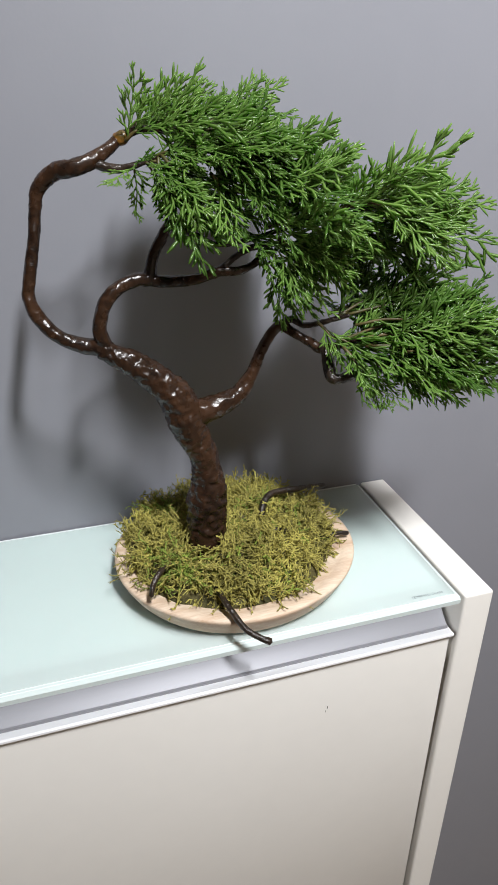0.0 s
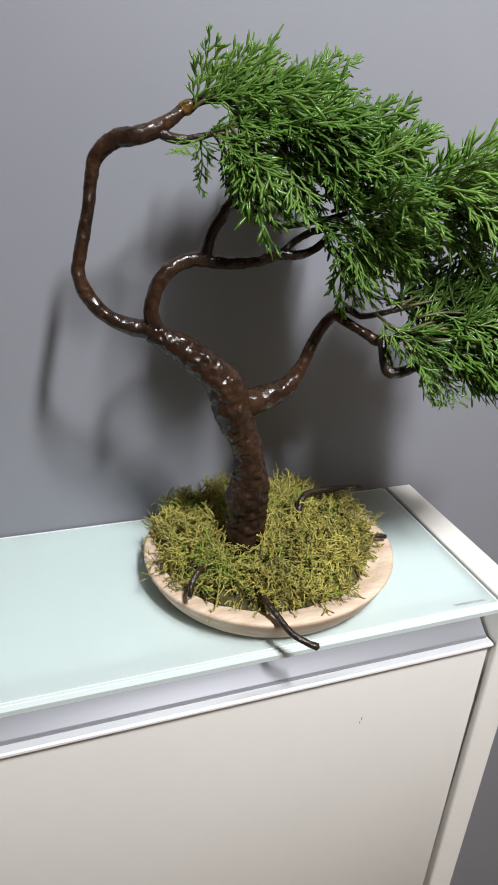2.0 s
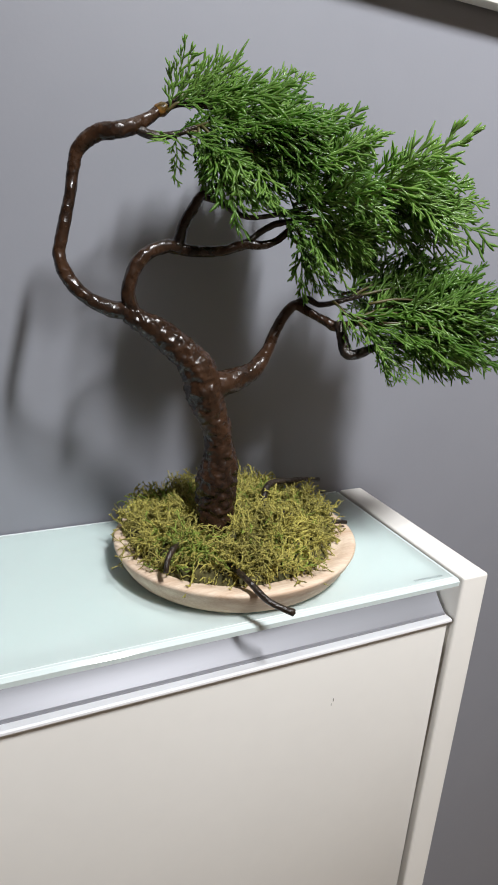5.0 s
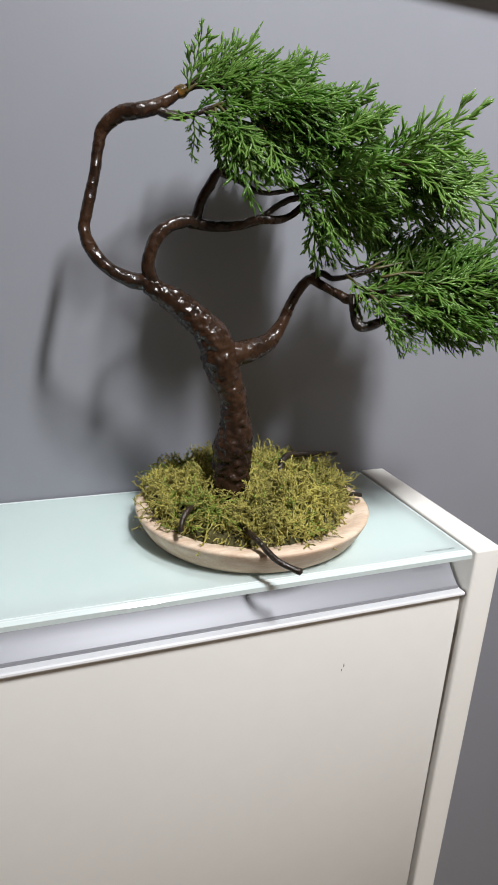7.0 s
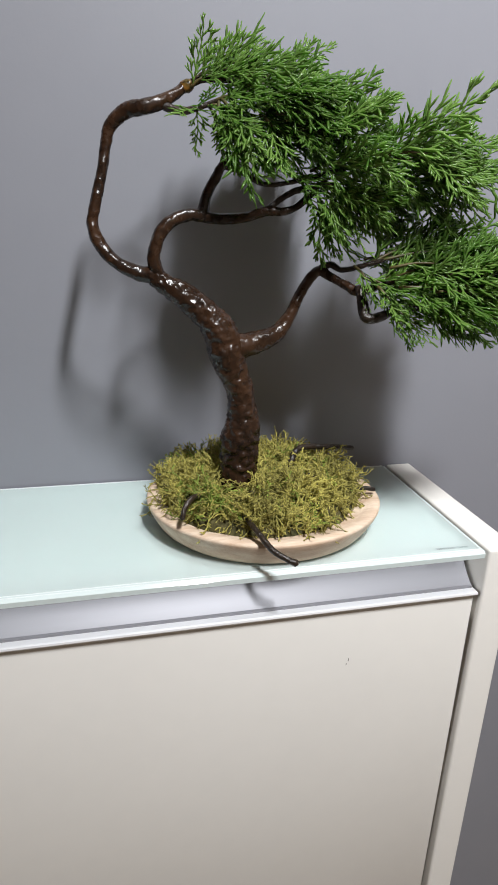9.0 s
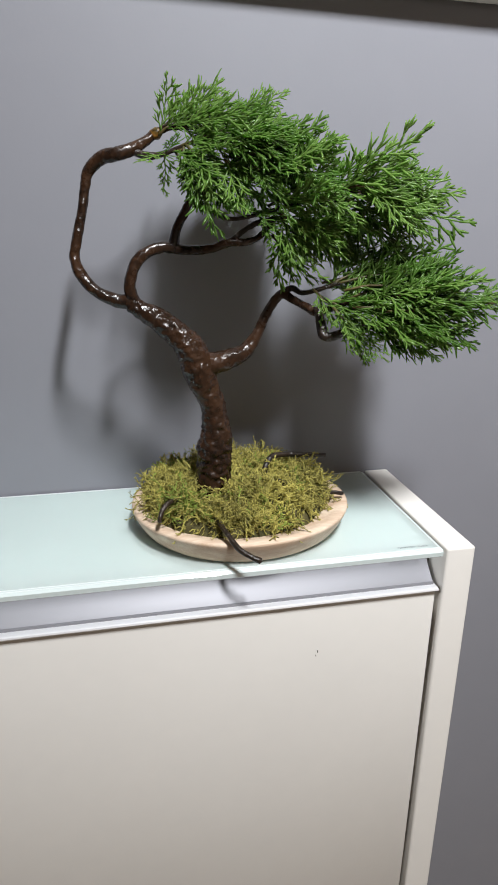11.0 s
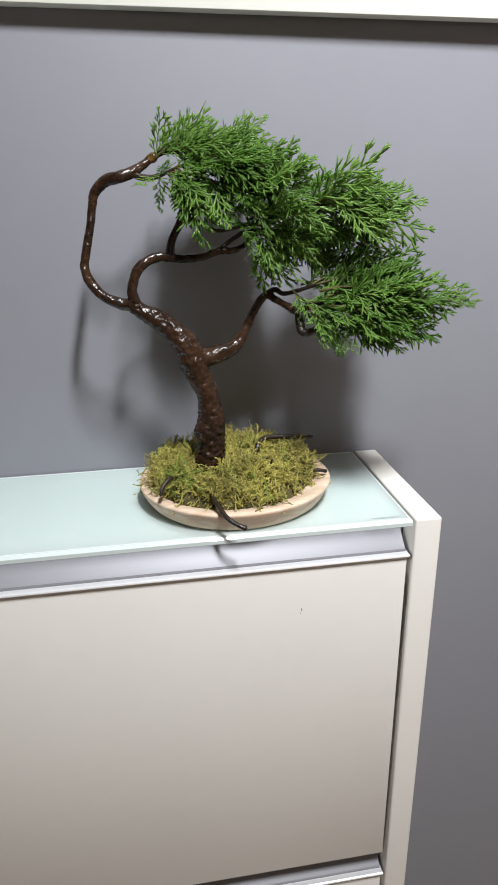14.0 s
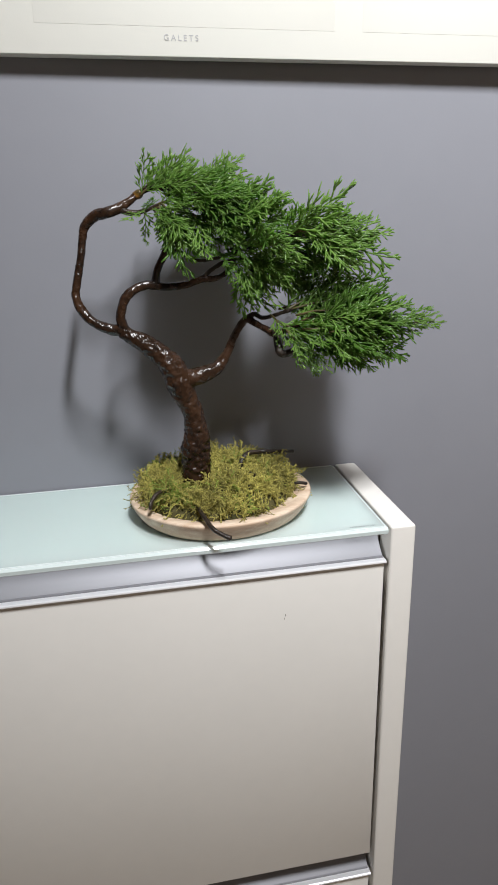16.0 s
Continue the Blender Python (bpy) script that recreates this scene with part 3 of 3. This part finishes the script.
bough((-1.72, -1.50, 3.32), (-1.27, -1.80, 2.84), 7, 0.4, size=0.75)
bough((-1.66, -1.45, 3.34), (-0.60, -1.40, 3.00), 11, 0.5)
bough((-1.50, -1.52, 3.50), (-0.55, -1.35, 3.48), 10, 0.55)
bough((-1.60, -1.40, 3.32), (-1.05, -1.60, 3.22), 7, 0.65)
bough((-1.00, -1.55, 3.58), (-0.12, -1.50, 3.38), 9, 0.5)
bough((-1.10, -1.50, 3.40), (-0.25, -1.65, 3.22), 9, 0.5)
bough((-0.92, -1.65, 3.58), (0.14, -1.65, 3.34), 9, 0.42)
# right-hand layers
bough((-1.20, -1.58, 3.60), (-0.28, -2.20, 3.67), 13, 0.5)
bough((-1.26, -1.57, 3.58), (-0.84, -1.75, 3.79), 6, 0.35, size=0.8)
bough((-1.10, -1.60, 3.60), (-0.36, -1.80, 3.76), 9, 0.42)
bough((-0.95, -1.63, 3.60), (0.28, -1.60, 3.62), 12, 0.42)
bough((-1.12, -1.58, 2.72), (0.34, -1.95, 2.92), 13, 0.5)
bough((-1.20, -1.55, 2.70), (0.10, -1.40, 3.10), 11, 0.55)
bough((-1.15, -1.56, 2.72), (-0.45, -1.25, 2.80), 8, 0.6)
bough((-1.30, -1.62, 2.46), (0.20, -2.05, 2.96), 14, 0.55)
bough((-1.05, -1.74, 2.55), (0.32, -2.30, 2.66), 14, 0.55)
bough((-1.22, -1.78, 2.50), (-1.00, -2.15, 2.16), 6, 0.5, size=0.7)
bough((-1.05, -1.84, 2.30), (-0.74, -2.05, 2.10), 7, 0.5, size=0.65)
bough((-0.99, -1.85, 2.32), (-0.14, -2.20, 2.14), 10, 0.42, size=0.75)
bough((-0.70, -1.95, 2.36), (0.22, -2.30, 2.32), 9, 0.42, size=0.85)
bough((-0.30, -2.05, 2.46), (0.94, -2.25, 2.66), 8, 0.28, size=0.65, start=0.35)
# fuller fans inside and below
bough((-1.70, -1.46, 3.34), (-1.30, -1.50, 3.16), 7, 0.7, size=0.8)
bough((-1.62, -1.48, 3.42), (-1.10, -1.72, 3.10), 8, 0.6, size=0.9)
bough((-1.80, -1.50, 3.40), (-1.45, -1.85, 3.22), 7, 0.6, size=0.85)
bough((-1.02, -1.80, 2.50), (0.05, -2.25, 2.44), 10, 0.6, size=0.9)
bough((-0.95, -1.86, 2.34), (0.12, -2.30, 2.22), 9, 0.45, size=0.8)
bough((-1.08, -1.70, 2.66), (0.10, -2.15, 2.82), 10, 0.6)
# sprays behind, towards the wall: mostly hidden, added to deepen the wall shadow
bough((-2.40, -1.15, 4.08), (-1.50, -0.80, 4.00), 10, 0.55)
bough((-2.15, -1.25, 3.75), (-1.35, -0.85, 3.55), 11, 0.6)
bough((-2.50, -1.10, 4.08), (-1.70, -0.75, 4.12), 9, 0.5)
bough((-1.95, -1.15, 3.95), (-1.15, -0.80, 3.85), 10, 0.55)
bough((-1.20, -1.45, 3.50), (-0.10, -1.15, 3.50), 11, 0.5)
bough((-1.25, -1.50, 2.72), (-0.10, -1.05, 2.75), 12, 0.55)
bough((-1.10, -1.70, 2.45), (0.20, -1.45, 2.45), 12, 0.5)
# pale hanging fans near the twig ends
bough((-1.78, -1.44, 3.18), (-1.60, -1.72, 2.90), 6, 0.5, size=0.7)
bough((-1.36, -1.52, 2.66), (-1.12, -1.90, 2.36), 6, 0.45, size=0.75)
bough((-1.30, -1.60, 2.56), (-0.86, -2.00, 2.44), 7, 0.5, size=0.8)
bough((-2.66, -1.26, 3.97), (-2.25, -1.48, 4.10), 7, 0.45, size=0.75)
bough((-2.72, -1.24, 3.95), (-2.52, -1.50, 3.62), 6, 0.45, size=0.75)
# the full end of the lowest layer
bough((-0.75, -2.00, 2.48), (0.28, -2.25, 2.48), 15, 0.5)
bough((-0.65, -1.95, 2.62), (0.28, -2.20, 2.76), 15, 0.5)
# ragged tips over the crown
bough((-2.60, -1.15, 4.18), (-2.22, -1.15, 4.52), 6, 0.25, size=0.6)
bough((-2.20, -1.15, 4.20), (-1.75, -1.10, 4.40), 6, 0.3, size=0.65)
bough((-2.02, -1.42, 3.42), (-1.72, -1.75, 3.22), 8, 0.5, size=0.8)
# boughs reaching back near the wall, added to cast shadow higher on it
bough((-2.50, -1.02, 4.05), (-2.10, -0.45, 3.95), 9, 0.5, size=0.9)
bough((-2.20, -1.05, 3.92), (-1.60, -0.45, 3.85), 10, 0.5, size=0.9)
